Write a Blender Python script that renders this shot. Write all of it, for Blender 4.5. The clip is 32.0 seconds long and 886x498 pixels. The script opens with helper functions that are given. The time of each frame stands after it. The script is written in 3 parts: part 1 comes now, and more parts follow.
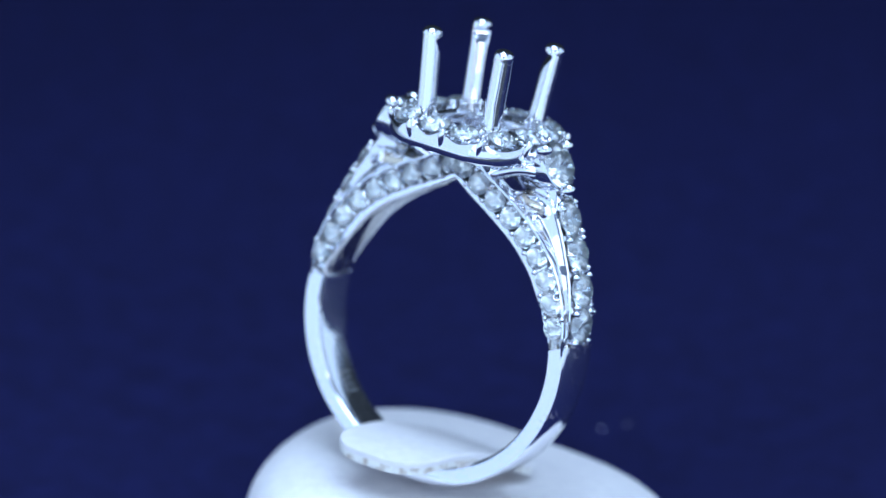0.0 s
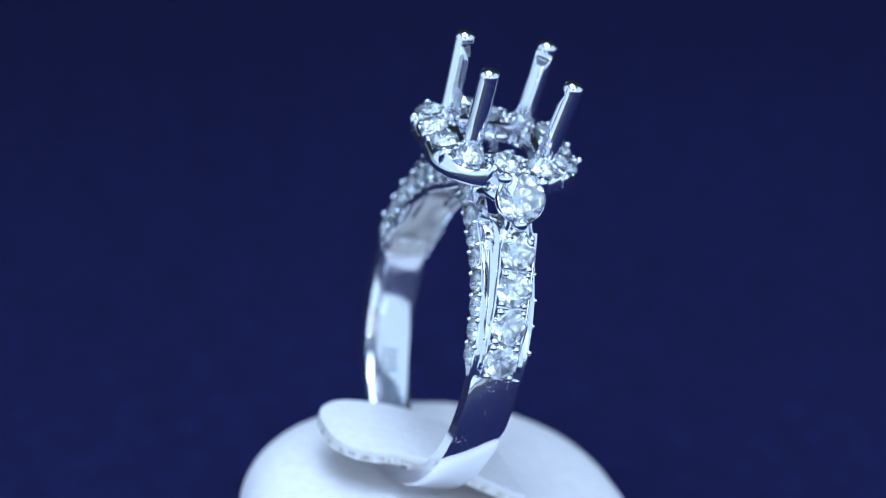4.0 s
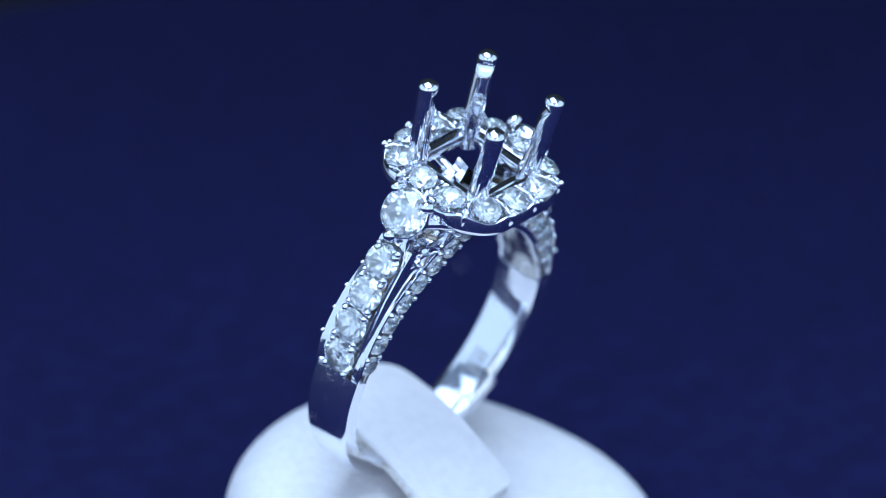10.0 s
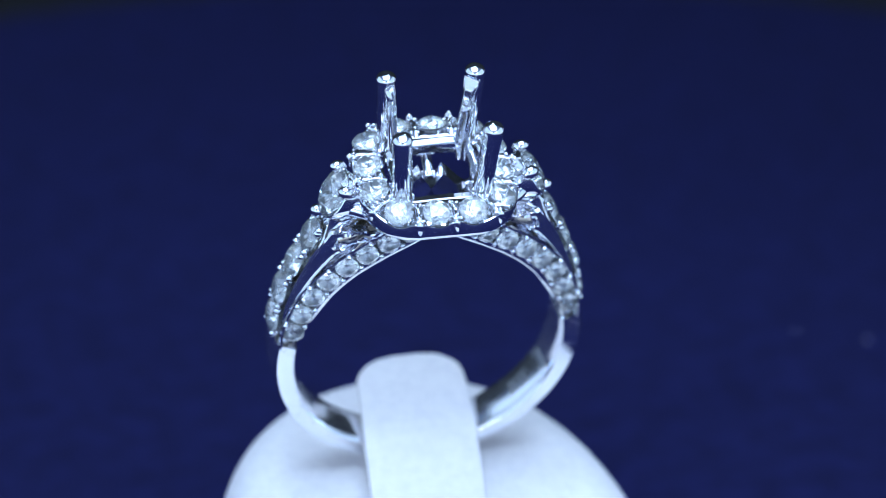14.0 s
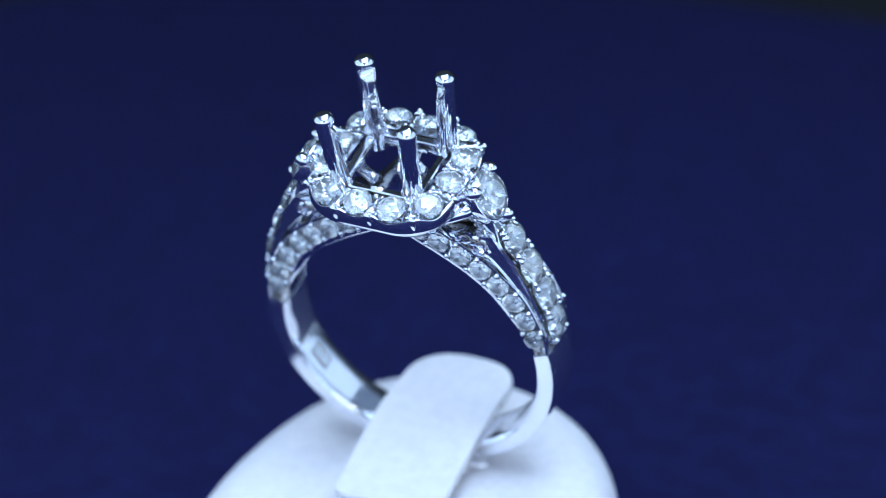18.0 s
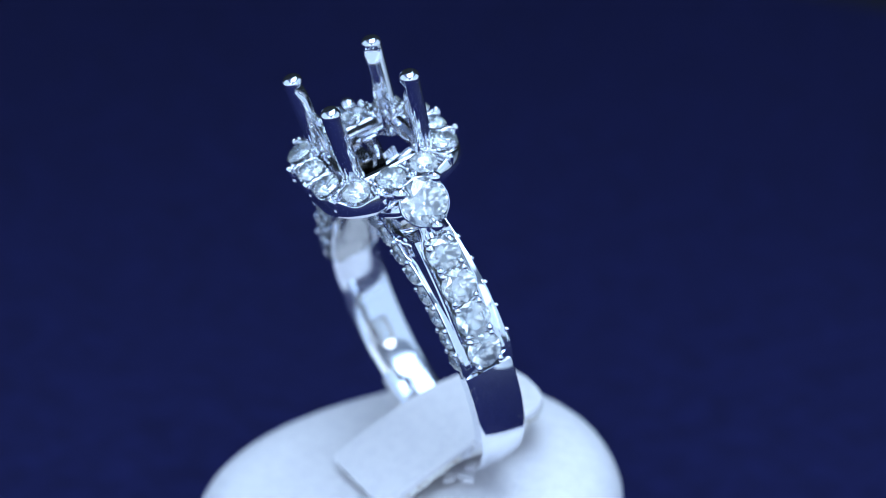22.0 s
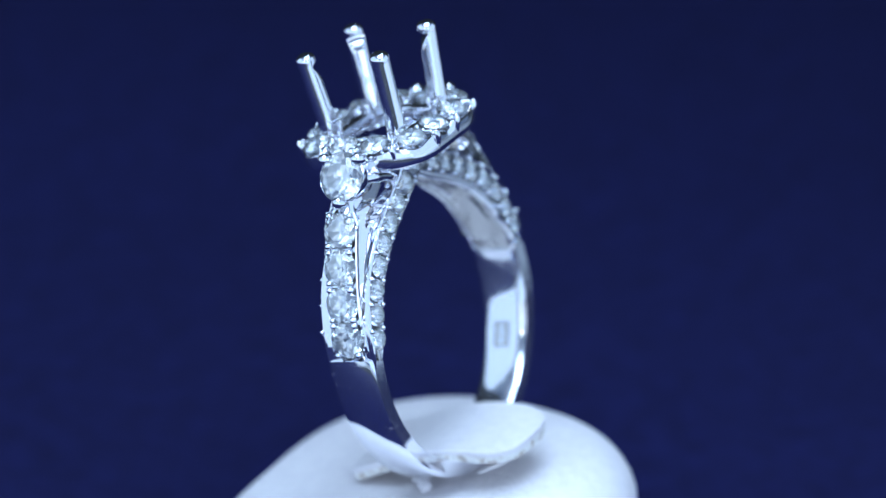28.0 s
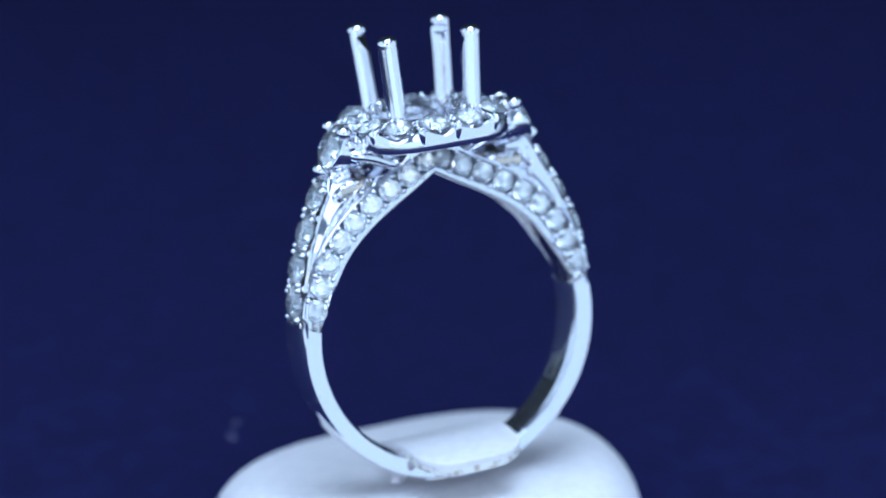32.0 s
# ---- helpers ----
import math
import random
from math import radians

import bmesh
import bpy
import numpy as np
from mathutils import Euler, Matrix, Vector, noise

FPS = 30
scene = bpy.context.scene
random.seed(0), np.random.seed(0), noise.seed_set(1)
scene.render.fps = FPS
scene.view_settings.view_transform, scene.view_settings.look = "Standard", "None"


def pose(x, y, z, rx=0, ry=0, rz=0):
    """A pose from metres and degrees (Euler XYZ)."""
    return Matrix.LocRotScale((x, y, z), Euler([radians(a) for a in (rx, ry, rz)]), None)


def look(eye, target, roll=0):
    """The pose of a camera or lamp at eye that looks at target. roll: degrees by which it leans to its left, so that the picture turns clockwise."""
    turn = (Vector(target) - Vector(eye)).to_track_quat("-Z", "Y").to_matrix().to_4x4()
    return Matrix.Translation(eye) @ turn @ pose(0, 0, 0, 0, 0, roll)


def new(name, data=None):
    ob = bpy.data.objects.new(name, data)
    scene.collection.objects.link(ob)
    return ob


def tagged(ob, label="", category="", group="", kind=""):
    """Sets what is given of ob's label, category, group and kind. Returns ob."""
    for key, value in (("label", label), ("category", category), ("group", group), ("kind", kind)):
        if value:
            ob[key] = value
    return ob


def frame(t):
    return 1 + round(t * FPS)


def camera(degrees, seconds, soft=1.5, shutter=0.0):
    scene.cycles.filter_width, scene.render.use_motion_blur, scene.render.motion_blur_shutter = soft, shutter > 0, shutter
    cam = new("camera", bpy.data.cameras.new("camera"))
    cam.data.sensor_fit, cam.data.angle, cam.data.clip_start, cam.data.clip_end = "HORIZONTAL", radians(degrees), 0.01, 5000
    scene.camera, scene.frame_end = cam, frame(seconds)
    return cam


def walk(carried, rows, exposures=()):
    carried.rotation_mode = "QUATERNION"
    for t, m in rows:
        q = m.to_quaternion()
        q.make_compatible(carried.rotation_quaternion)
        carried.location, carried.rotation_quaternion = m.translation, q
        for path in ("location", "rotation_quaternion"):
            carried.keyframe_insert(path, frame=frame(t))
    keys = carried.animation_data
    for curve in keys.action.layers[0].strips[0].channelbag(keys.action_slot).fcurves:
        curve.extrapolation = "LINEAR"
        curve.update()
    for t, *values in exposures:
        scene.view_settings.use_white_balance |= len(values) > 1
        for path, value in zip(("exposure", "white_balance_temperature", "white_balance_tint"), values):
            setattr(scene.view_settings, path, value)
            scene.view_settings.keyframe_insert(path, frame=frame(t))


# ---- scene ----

MM = 0.001
SECONDS = 32.0
LIFT = 76.0  # height in mm of the point on the turning axis that the camera looks at
DECK = 47.8  # height in mm of the cloth on the turntable

# ---- camera ----
cam = camera(10.0, SECONDS, soft=0.75)
PITCH, DIST = radians(27.64), 338.2
eye = Vector((0.67, -DIST * math.cos(PITCH), LIFT + DIST * math.sin(PITCH))) * MM
aim = Vector((0.67, 0.0, LIFT)) * MM
walk(cam, [(0.0, look(eye, aim, 0.2)), (SECONDS, look(eye, aim, 0.2))], [(0.0, -0.18), (7.0, -0.25), (12.0, -0.20), (18.0, -0.17), (22.0, -0.28), (25.0, -0.30), (28.0, -0.20), (30.5, -0.13), (SECONDS, -0.20)])
cam.data.dof.use_dof = True
cam.data.dof.focus_distance = 0.3285
cam.data.dof.aperture_fstop = 27.0

# ---- light ----
world = bpy.data.worlds.new("studio_room")
world.use_nodes = True
scene.world = world
world.node_tree.nodes["Background"].inputs["Color"].default_value = (0.37, 0.58, 1.0, 1)
world.node_tree.nodes["Background"].inputs["Strength"].default_value = 0.33


def softbox(name, at, target, sx, sy, watts, spread=180, color=(0.53, 0.735, 1.0)):
    """A rectangular soft studio lamp."""
    lamp = bpy.data.lights.new(name, "AREA")
    lamp.shape, lamp.size, lamp.size_y = "RECTANGLE", sx, sy
    lamp.energy, lamp.color, lamp.spread = watts, color, radians(spread)
    ob = new(name, lamp)
    ob.matrix_basis = look(at, target)
    return ob


HEAD = (0, 0, LIFT * MM)
softbox("softbox_left", (-0.38, -0.16, 0.20), (0, -0.09, 0.12), 0.70, 0.48, 1.32)
softbox("softbox_right", (0.38, -0.16, 0.20), (0, -0.09, 0.12), 0.70, 0.48, 1.22)
softbox("softbox_top", (0.02, -0.05, 0.42), (0, -0.06, 0.0), 0.36, 0.26, 0.30, 70)
softbox("softbox_front", (0.0, -0.27, 0.42), (0, -0.19, 0.0), 0.60, 0.30, 1.25, 65)
softbox("softbox_low", (0.0, -0.56, 0.10), (0, 0, 0.05), 0.80, 0.18, 0.7)


def led(name, at, watts, size=0.034):
    """A small round studio spot."""
    lamp = bpy.data.lights.new(name, "AREA")
    lamp.shape, lamp.size = "DISK", size
    lamp.energy, lamp.color = watts, (0.72, 0.86, 1.0)
    new(name, lamp).matrix_basis = look(at, HEAD)


led("led_spot", (-0.16, -0.36, 0.34), 0.05)
led("led_spot", (0.20, -0.30, 0.36), 0.05)
led("led_spot", (0.05, 0.25, 0.50), 0.05)
led("led_panel", (-0.15, -0.40, 0.25), 0.22, 0.21)
led("led_panel", (0.16, -0.40, 0.25), 0.22, 0.21)

# ---- materials ----


def material(name):
    m = bpy.data.materials.new(name)
    m.use_nodes = True
    return m, m.node_tree.nodes, m.node_tree.links, m.node_tree.nodes["Principled BSDF"]


def noise_tex(nodes, links, scale, detail=3.0, coord="Object"):
    tc = nodes.new("ShaderNodeTexCoord")
    n = nodes.new("ShaderNodeTexNoise")
    n.inputs["Scale"].default_value = scale
    n.inputs["Detail"].default_value = detail
    links.new(tc.outputs[coord], n.inputs["Vector"])
    return n


def ramp(nodes, links, src, a, b, lo=0.3, hi=0.7):
    r = nodes.new("ShaderNodeValToRGB")
    r.color_ramp.elements[0].position, r.color_ramp.elements[1].position = lo, hi
    r.color_ramp.elements[0].color, r.color_ramp.elements[1].color = a, b
    links.new(src, r.inputs["Fac"])
    return r


def bump(nodes, links, src, bsdf, strength, dist):
    b = nodes.new("ShaderNodeBump")
    b.inputs["Strength"].default_value, b.inputs["Distance"].default_value = strength, dist
    links.new(src, b.inputs["Height"])
    links.new(b.outputs["Normal"], bsdf.inputs["Normal"])


def make_gold(name, color, rough, ripple, veil=0.035, dust=0.0):
    """Polished white gold with faint ripples and fine polishing marks."""
    m, nd, ln, p = material(name)
    p.inputs["Metallic"].default_value = 1.0
    p.inputs["Base Color"].default_value = (*color, 1)
    n = noise_tex(nd, ln, 900.0, 2.0)
    r = ramp(nd, ln, n.outputs["Fac"], (rough * 0.5,) * 3 + (1,), (rough * 1.8,) * 3 + (1,))
    ln.new(r.outputs["Color"], p.inputs["Roughness"])
    n2 = noise_tex(nd, ln, 450.0, 3.0)
    bump(nd, ln, n2.outputs["Fac"], p, ripple, 0.00008)
    # a thin veil of fine polishing scratches over the mirror finish
    haze = nd.new("ShaderNodeBsdfPrincipled")
    haze.inputs["Metallic"].default_value = 1.0
    haze.inputs["Base Color"].default_value = (*color, 1)
    haze.inputs["Roughness"].default_value = 0.5
    mix = nd.new("ShaderNodeMixShader")
    mix.inputs["Fac"].default_value = veil
    ln.new(p.outputs["BSDF"], mix.inputs[1])
    ln.new(haze.outputs["BSDF"], mix.inputs[2])
    top = mix
    if dust:
        # sparse specks of dust and skin oil on the plain band
        grain = noise_tex(nd, ln, 6500.0, 1.0)
        patch = noise_tex(nd, ln, 260.0, 2.0)
        both = nd.new("ShaderNodeMath")
        both.operation = "MULTIPLY"
        ln.new(grain.outputs["Fac"], both.inputs[0])
        ln.new(patch.outputs["Fac"], both.inputs[1])
        mask = ramp(nd, ln, both.outputs[0], (0, 0, 0, 1), (dust,) * 3 + (1,), 0.405, 0.45)
        speck = nd.new("ShaderNodeBsdfDiffuse")
        speck.inputs["Color"].default_value = (0.62, 0.57, 0.55, 1)
        top = nd.new("ShaderNodeMixShader")
        ln.new(mask.outputs["Color"], top.inputs["Fac"])
        ln.new(mix.outputs["Shader"], top.inputs[1])
        ln.new(speck.outputs["BSDF"], top.inputs[2])
    ln.new(top.outputs["Shader"], nd["Material Output"].inputs["Surface"])
    return m


GOLD = make_gold("white_gold", (0.85, 0.865, 0.92), 0.05, 0.05)
GOLD_BAND = make_gold("white_gold_band", (0.86, 0.87, 0.92), 0.05, 0.06, dust=0.7)
GOLD_CAST = make_gold("white_gold_filed", (0.86, 0.86, 0.88), 0.12, 0.5)
GOLD_WARM = make_gold("white_gold_unplated", (0.66, 0.60, 0.52), 0.2, 0.7)
# greyer, darker and rougher than the outer gold, for the shoulder's inner wall
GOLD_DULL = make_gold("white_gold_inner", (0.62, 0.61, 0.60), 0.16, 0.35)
GOLD_SATIN = make_gold("white_gold_satin", (0.86, 0.87, 0.92), 0.10, 0.08, 0.10)
GOLD_MARK = make_gold("white_gold_stamped", (0.42, 0.43, 0.46), 0.35, 0.5)

DIAMOND, nd, ln, p = material("diamond")
p.inputs["Base Color"].default_value = (0.88, 0.94, 1.0, 1)
p.inputs["Transmission Weight"].default_value = 0.89
p.inputs["IOR"].default_value = 2.42
p.inputs["Roughness"].default_value = 0.0

LEATHER, nd, ln, p = material("white_leatherette")
n = noise_tex(nd, ln, 90.0, 4.0)
r = ramp(nd, ln, n.outputs["Fac"], (0.74, 0.71, 0.735, 1), (0.82, 0.785, 0.80, 1))
n = noise_tex(nd, ln, 1300.0, 5.0)
r2 = ramp(nd, ln, n.outputs["Fac"], (0.94, 0.94, 0.955, 1), (1.0, 1.0, 1.0, 1), 0.35, 0.6)
mottle = nd.new("ShaderNodeMix")
mottle.data_type, mottle.blend_type = "RGBA", "MULTIPLY"
mottle.inputs["Factor"].default_value = 1.0
ln.new(r.outputs["Color"], mottle.inputs["A"])
ln.new(r2.outputs["Color"], mottle.inputs["B"])
ln.new(mottle.outputs["Result"], p.inputs["Base Color"])
p.inputs["Roughness"].default_value = 0.5
n = noise_tex(nd, ln, 2600.0, 4.0)
bump(nd, ln, n.outputs["Fac"], p, 0.5, 0.00015)

BOARD, nd, ln, p = material("raw_board_edge")
n = noise_tex(nd, ln, 1500.0, 5.0)
r = ramp(nd, ln, n.outputs["Fac"], (0.45, 0.36, 0.30, 1), (0.80, 0.79, 0.77, 1), 0.32, 0.55)
ln.new(r.outputs["Color"], p.inputs["Base Color"])
p.inputs["Roughness"].default_value = 0.85
bump(nd, ln, n.outputs["Fac"], p, 0.8, 0.0003)

NAVY, nd, ln, p = material("navy_cloth")
n = noise_tex(nd, ln, 14.0, 5.0)
r = ramp(nd, ln, n.outputs["Fac"], (0.0051, 0.0061, 0.044, 1), (0.0068, 0.0081, 0.056, 1))
n = noise_tex(nd, ln, 420.0, 4.0)
r2 = ramp(nd, ln, n.outputs["Fac"], (0.66, 0.66, 0.70, 1), (1.2, 1.2, 1.16, 1))
weave = nd.new("ShaderNodeMix")
weave.data_type, weave.blend_type = "RGBA", "MULTIPLY"
weave.inputs["Factor"].default_value = 1.0
ln.new(r.outputs["Color"], weave.inputs["A"])
ln.new(r2.outputs["Color"], weave.inputs["B"])
ln.new(weave.outputs["Result"], p.inputs["Base Color"])
p.inputs["Roughness"].default_value = 0.9
p.inputs["Specular IOR Level"].default_value = 0.15
n = noise_tex(nd, ln, 1800.0, 3.0)
bump(nd, ln, n.outputs["Fac"], p, 0.3, 0.0002)

TABLE, nd, ln, p = material("pale_table")
n = noise_tex(nd, ln, 8.0, 4.0)
r = ramp(nd, ln, n.outputs["Fac"], (0.76, 0.77, 0.78, 1), (0.82, 0.83, 0.84, 1))
ln.new(r.outputs["Color"], p.inputs["Base Color"])
p.inputs["Roughness"].default_value = 0.6

BLACK, nd, ln, p = material("black_cloth")
n = noise_tex(nd, ln, 300.0, 4.0)
r = ramp(nd, ln, n.outputs["Fac"], (0.006, 0.006, 0.008, 1), (0.011, 0.011, 0.014, 1))
ln.new(r.outputs["Color"], p.inputs["Base Color"])
p.inputs["Roughness"].default_value = 0.85

WALL, nd, ln, p = material("charcoal_wall")
n = noise_tex(nd, ln, 6.0, 5.0)
r = ramp(nd, ln, n.outputs["Fac"], (0.016, 0.018, 0.018, 1), (0.024, 0.026, 0.026, 1))
ln.new(r.outputs["Color"], p.inputs["Base Color"])
p.inputs["Roughness"].default_value = 0.8

# ---- mesh helpers ----


def part(name, bm, mat, parent, label="", smooth=True):
    """Links a bmesh, given in mm, as one mesh object under parent."""
    me = bpy.data.meshes.new(name)
    bmesh.ops.recalc_face_normals(bm, faces=bm.faces[:])
    bm.to_mesh(me)
    bm.free()
    me.transform(Matrix.Scale(MM, 4))
    me.materials.append(mat)
    if smooth:
        me.shade_smooth()
        me.set_sharp_from_angle(angle=radians(38))
    ob = new(name, me)
    ob.parent = parent
    if label:
        tagged(ob, label)
    return ob


def placed(name, me, m, parent, label=""):
    """An object on a shared mesh, at the pose m given in mm."""
    ob = new(name, me)
    ob.parent = parent
    loc, rot, sca = m.decompose()
    ob.matrix_basis = Matrix.LocRotScale(loc * MM, rot, sca)
    if label:
        tagged(ob, label)
    return ob


def frame_at(at, z, x=None):
    """A pose in mm at a point with its z axis along z, and x near the given way."""
    z = Vector(z).normalized()
    x = Vector(x) if x else Vector((0, 1, 0))
    x = (x - z * x.dot(z)).normalized()
    y = z.cross(x)
    m = Matrix((x, y, z)).transposed().to_4x4()
    m.translation = Vector(at)
    return m


def sweep(stations, closed=False):
    """A tube through stations, each a list of points (a closed section)."""
    bm = bmesh.new()
    rings = [[bm.verts.new(q) for q in st] for st in stations]
    k = len(rings[0])
    pairs = list(zip(rings, rings[1:] + rings[:1])) if closed else list(zip(rings, rings[1:]))
    for a, b in pairs:
        for i in range(k):
            bm.faces.new((a[i], a[(i + 1) % k], b[(i + 1) % k], b[i]))
    if not closed:
        for end in (rings[0], rings[-1]):
            bm.faces.new(end)
    return bm


def ease(t):
    t = min(1, max(0, t))
    return t * t * (3 - 2 * t)


def smooth_path(points, n):
    """n points evenly along a Catmull-Rom curve through the given ones."""
    P = [Vector(q) for q in points]
    P = [P[0] * 2 - P[1]] + P + [P[-1] * 2 - P[-2]]
    fine = []
    for i in range(1, len(P) - 2):
        a, b, c, d = P[i - 1:i + 3]
        for j in range(24):
            t = j / 24
            fine.append(0.5 * ((2 * b) + (c - a) * t + (2 * a - 5 * b + 4 * c - d) * t * t + (3 * b - a - 3 * c + d) * t ** 3))
    fine.append(P[-2])
    run = [0.0]
    for a, b in zip(fine, fine[1:]):
        run.append(run[-1] + (b - a).length)
    out, i = [], 0
    for j in range(n):
        s = run[-1] * j / (n - 1)
        while i < len(run) - 2 and run[i + 1] < s:
            i += 1
        out.append(fine[i].lerp(fine[i + 1], (s - run[i]) / max(run[i + 1] - run[i], 1e-9)))
    return out


def tangents(path):
    n = len(path)
    return [(path[min(i + 1, n - 1)] - path[max(i - 1, 0)]).normalized() for i in range(n)]


def bar(a, b, r0, r1, sides=10):
    """A round bar from a to b."""
    a, b = Vector(a), Vector(b)
    m = frame_at(a, b - a, (1, 0.3, 0))
    ln_ = (b - a).length
    rows = []
    for h, r in ((0, r0), (ln_, r1)):
        rows.append([m @ Vector((r * math.cos(2 * math.pi * i / sides), r * math.sin(2 * math.pi * i / sides), h)) for i in range(sides)])
    return sweep(rows)


def arm(points, radii, n=22, sides=14):
    """A smooth tapered arm through the given points."""
    path = smooth_path(points, n)
    rows = []
    for i, (q, t) in enumerate(zip(path, tangents(path))):
        s = i / (n - 1) * (len(radii) - 1)
        k = min(int(s), len(radii) - 2)
        r = radii[k] + (radii[k + 1] - radii[k]) * (s - k)
        m = frame_at(q, t, (0, 0, 1))
        rows.append([m @ Vector((r * math.cos(2 * math.pi * j / sides), r * math.sin(2 * math.pi * j / sides), 0)) for j in range(sides)])
    return sweep(rows)


def brilliant():
    """A round brilliant of radius 1 mm, its girdle at z = 0."""
    bm = bmesh.new()
    pts = []
    for i in range(8):
        a = math.pi / 4 * i
        b = a + math.pi / 8
        pts.append((0.56 * math.cos(a), 0.56 * math.sin(a), 0.32))
        pts.append((0.80 * math.cos(b), 0.80 * math.sin(b), 0.21))
        pts.append((0.24 * math.cos(b), 0.24 * math.sin(b), -0.70))
    for i in range(16):
        a = math.pi / 8 * i
        for z in (-0.02, 0.02):
            pts.append((math.cos(a), math.sin(a), z))
    pts.append((0, 0, -0.87))
    for q in pts:
        bm.verts.new(q)
    bmesh.ops.convex_hull(bm, input=bm.verts[:])
    me = bpy.data.meshes.new("brilliant")
    bmesh.ops.recalc_face_normals(bm, faces=bm.faces[:])
    bm.to_mesh(me)
    bm.free()
    me.transform(Matrix.Scale(MM, 4))
    me.materials.append(DIAMOND)
    return me


def ball(stretch=1.0, mat=None):
    """A small polished bead of radius 1 mm."""
    bm = bmesh.new()
    bmesh.ops.create_icosphere(bm, subdivisions=2, radius=1.0)
    for v in bm.verts:
        v.co.z *= stretch
    me = bpy.data.meshes.new("bead")
    bm.to_mesh(me)
    bm.free()
    me.transform(Matrix.Scale(MM, 4))
    me.materials.append(mat or GOLD)
    me.shade_smooth()
    return me


STONE = brilliant()
BEAD = ball()
CLAW = ball(2.2)
BALL_CLAW = ball(1.35)
DROP = ball(2.3)
for v in DROP.vertices:
    v.co.xy *= 0.78 + 0.32 * v.co.z / (2.3 * MM)


def scaled(m, s):
    return m @ Matrix.Diagonal((s, s, s, 1))


# ---- setting ----
def build_backdrop():
    """Black cloth that lies on the table and sweeps up behind the turntable."""
    bm = bmesh.new()
    prof = [(-430, 0), (-200, 0), (60, 0), (230, 0)]
    for i in range(1, 21):
        a = math.pi / 2 * i / 20
        prof.append((230 + 100 * math.sin(a), 100 * (1 - math.cos(a))))
    prof += [(330, 180)]
    xs = [-260 + 52 * i for i in range(11)]
    rows = [[bm.verts.new((x, y, z)) for x in xs] for y, z in prof]
    low = [[bm.verts.new((x, y + (2 if z > 0 else 0), z - 2)) for x in xs] for y, z in prof]
    for a, b in zip(rows, rows[1:]):
        for i in range(10):
            bm.faces.new((a[i], a[i + 1], b[i + 1], b[i]))
    for a, b in zip(low, low[1:]):
        for i in range(10):
            bm.faces.new((a[i], b[i], b[i + 1], a[i + 1]))
    for i in (0, 10):
        for a, b, c, d in zip(rows, rows[1:], low[1:], low):
            bm.faces.new((a[i], b[i], c[i], d[i]))
    for r, l in ((rows[0], low[0]), (rows[-1], low[-1])):
        for i in range(10):
            bm.faces.new((r[i], r[i + 1], l[i + 1], l[i]))
    ob = part("backdrop", bm, BLACK, None)
    return tagged(ob, "plain black cloth sweep under and behind the turntable", "backdrop", kind="structure")


def build_table():
    bm = bmesh.new()
    bmesh.ops.create_cube(bm, size=1.0)
    for v in bm.verts:
        v.co = Vector((v.co.x * 1500, v.co.y * 1200 + 50, v.co.z * 30 - 17.1))
    bmesh.ops.bevel(bm, geom=bm.edges[:], offset=3, segments=2, affect="EDGES")
    return tagged(part("ground", bm, TABLE, None), "plain white table under the cloth", "table", kind="structure")


def build_back_wall():
    """The dark wall of the studio behind the table."""
    bm = bmesh.new()
    bmesh.ops.create_cube(bm, size=1.0)
    for v in bm.verts:
        v.co = Vector((v.co.x * 2600, v.co.y * 60 + 690, v.co.z * 1700 + 810))
    bmesh.ops.bevel(bm, geom=bm.edges[:], offset=4, segments=2, affect="EDGES")
    return tagged(part("wall_north", bm, WALL, None), "dark charcoal painted studio wall", "wall", kind="structure")


build_table()
build_backdrop()
build_back_wall()

# ---- turntable ----
turntable = new("turntable")
tagged(turntable, "round motor turntable covered with deep navy cloth", "turntable")


def lathe(prof, k=96, at=(0, 0)):
    """A solid of revolution from (radius, height) pairs, closed at both ends."""
    return sweep([[(at[0] + r * math.cos(2 * math.pi * i / k), at[1] + r * math.sin(2 * math.pi * i / k), h) for i in range(k)] for r, h in prof])


def build_turntable():
    at = (0.0, -15.5)
    part("base", lathe([(70, 0.1), (72, 1), (72, 17), (70, 18)]), BLACK, turntable, "black motor housing")
    part("deck", lathe([(40, 17), (118, 40), (120, 41), (120, DECK - 1.5), (118.6, DECK - 0.7), (20, DECK - 0.7)], at=at), BLACK, turntable)
    cloth = part("cloth", lathe([(118, DECK - 9), (120.7, DECK - 8.9), (121.0, DECK - 2), (120.4, DECK - 0.8), (119, DECK - 0.1), (60, DECK), (0.5, DECK)], at=at), NAVY, turntable, "deep navy cloth with a fine nap")
    rnd = random.Random(5)
    for x, y, size in ((36.7, 32.6, 0.15), (41.6, 30.0, 0.15), (3.9, -27.8, 0.2), (2.8, -29.6, 0.13)):
        turn_to = rnd.uniform(0, 3)
        way = Vector((math.cos(turn_to), math.sin(turn_to), 0)) * size
        side_way = Vector((-way.y, way.x, 0)) * 0.5
        c = Vector((x, y, DECK + 0.04))
        part("lint", arm([c - way, c - way * 0.3 + side_way, c + way * 0.4 - side_way * 0.6, c + way], (0.025, 0.045, 0.04, 0.02), 8, 6), LEATHER, cloth, "pale fleck of lint")


build_turntable()

# ---- ring ----
ring = new("ring")
tagged(ring, "white gold halo ring with empty centre prongs, clamped in a stand", "ring")


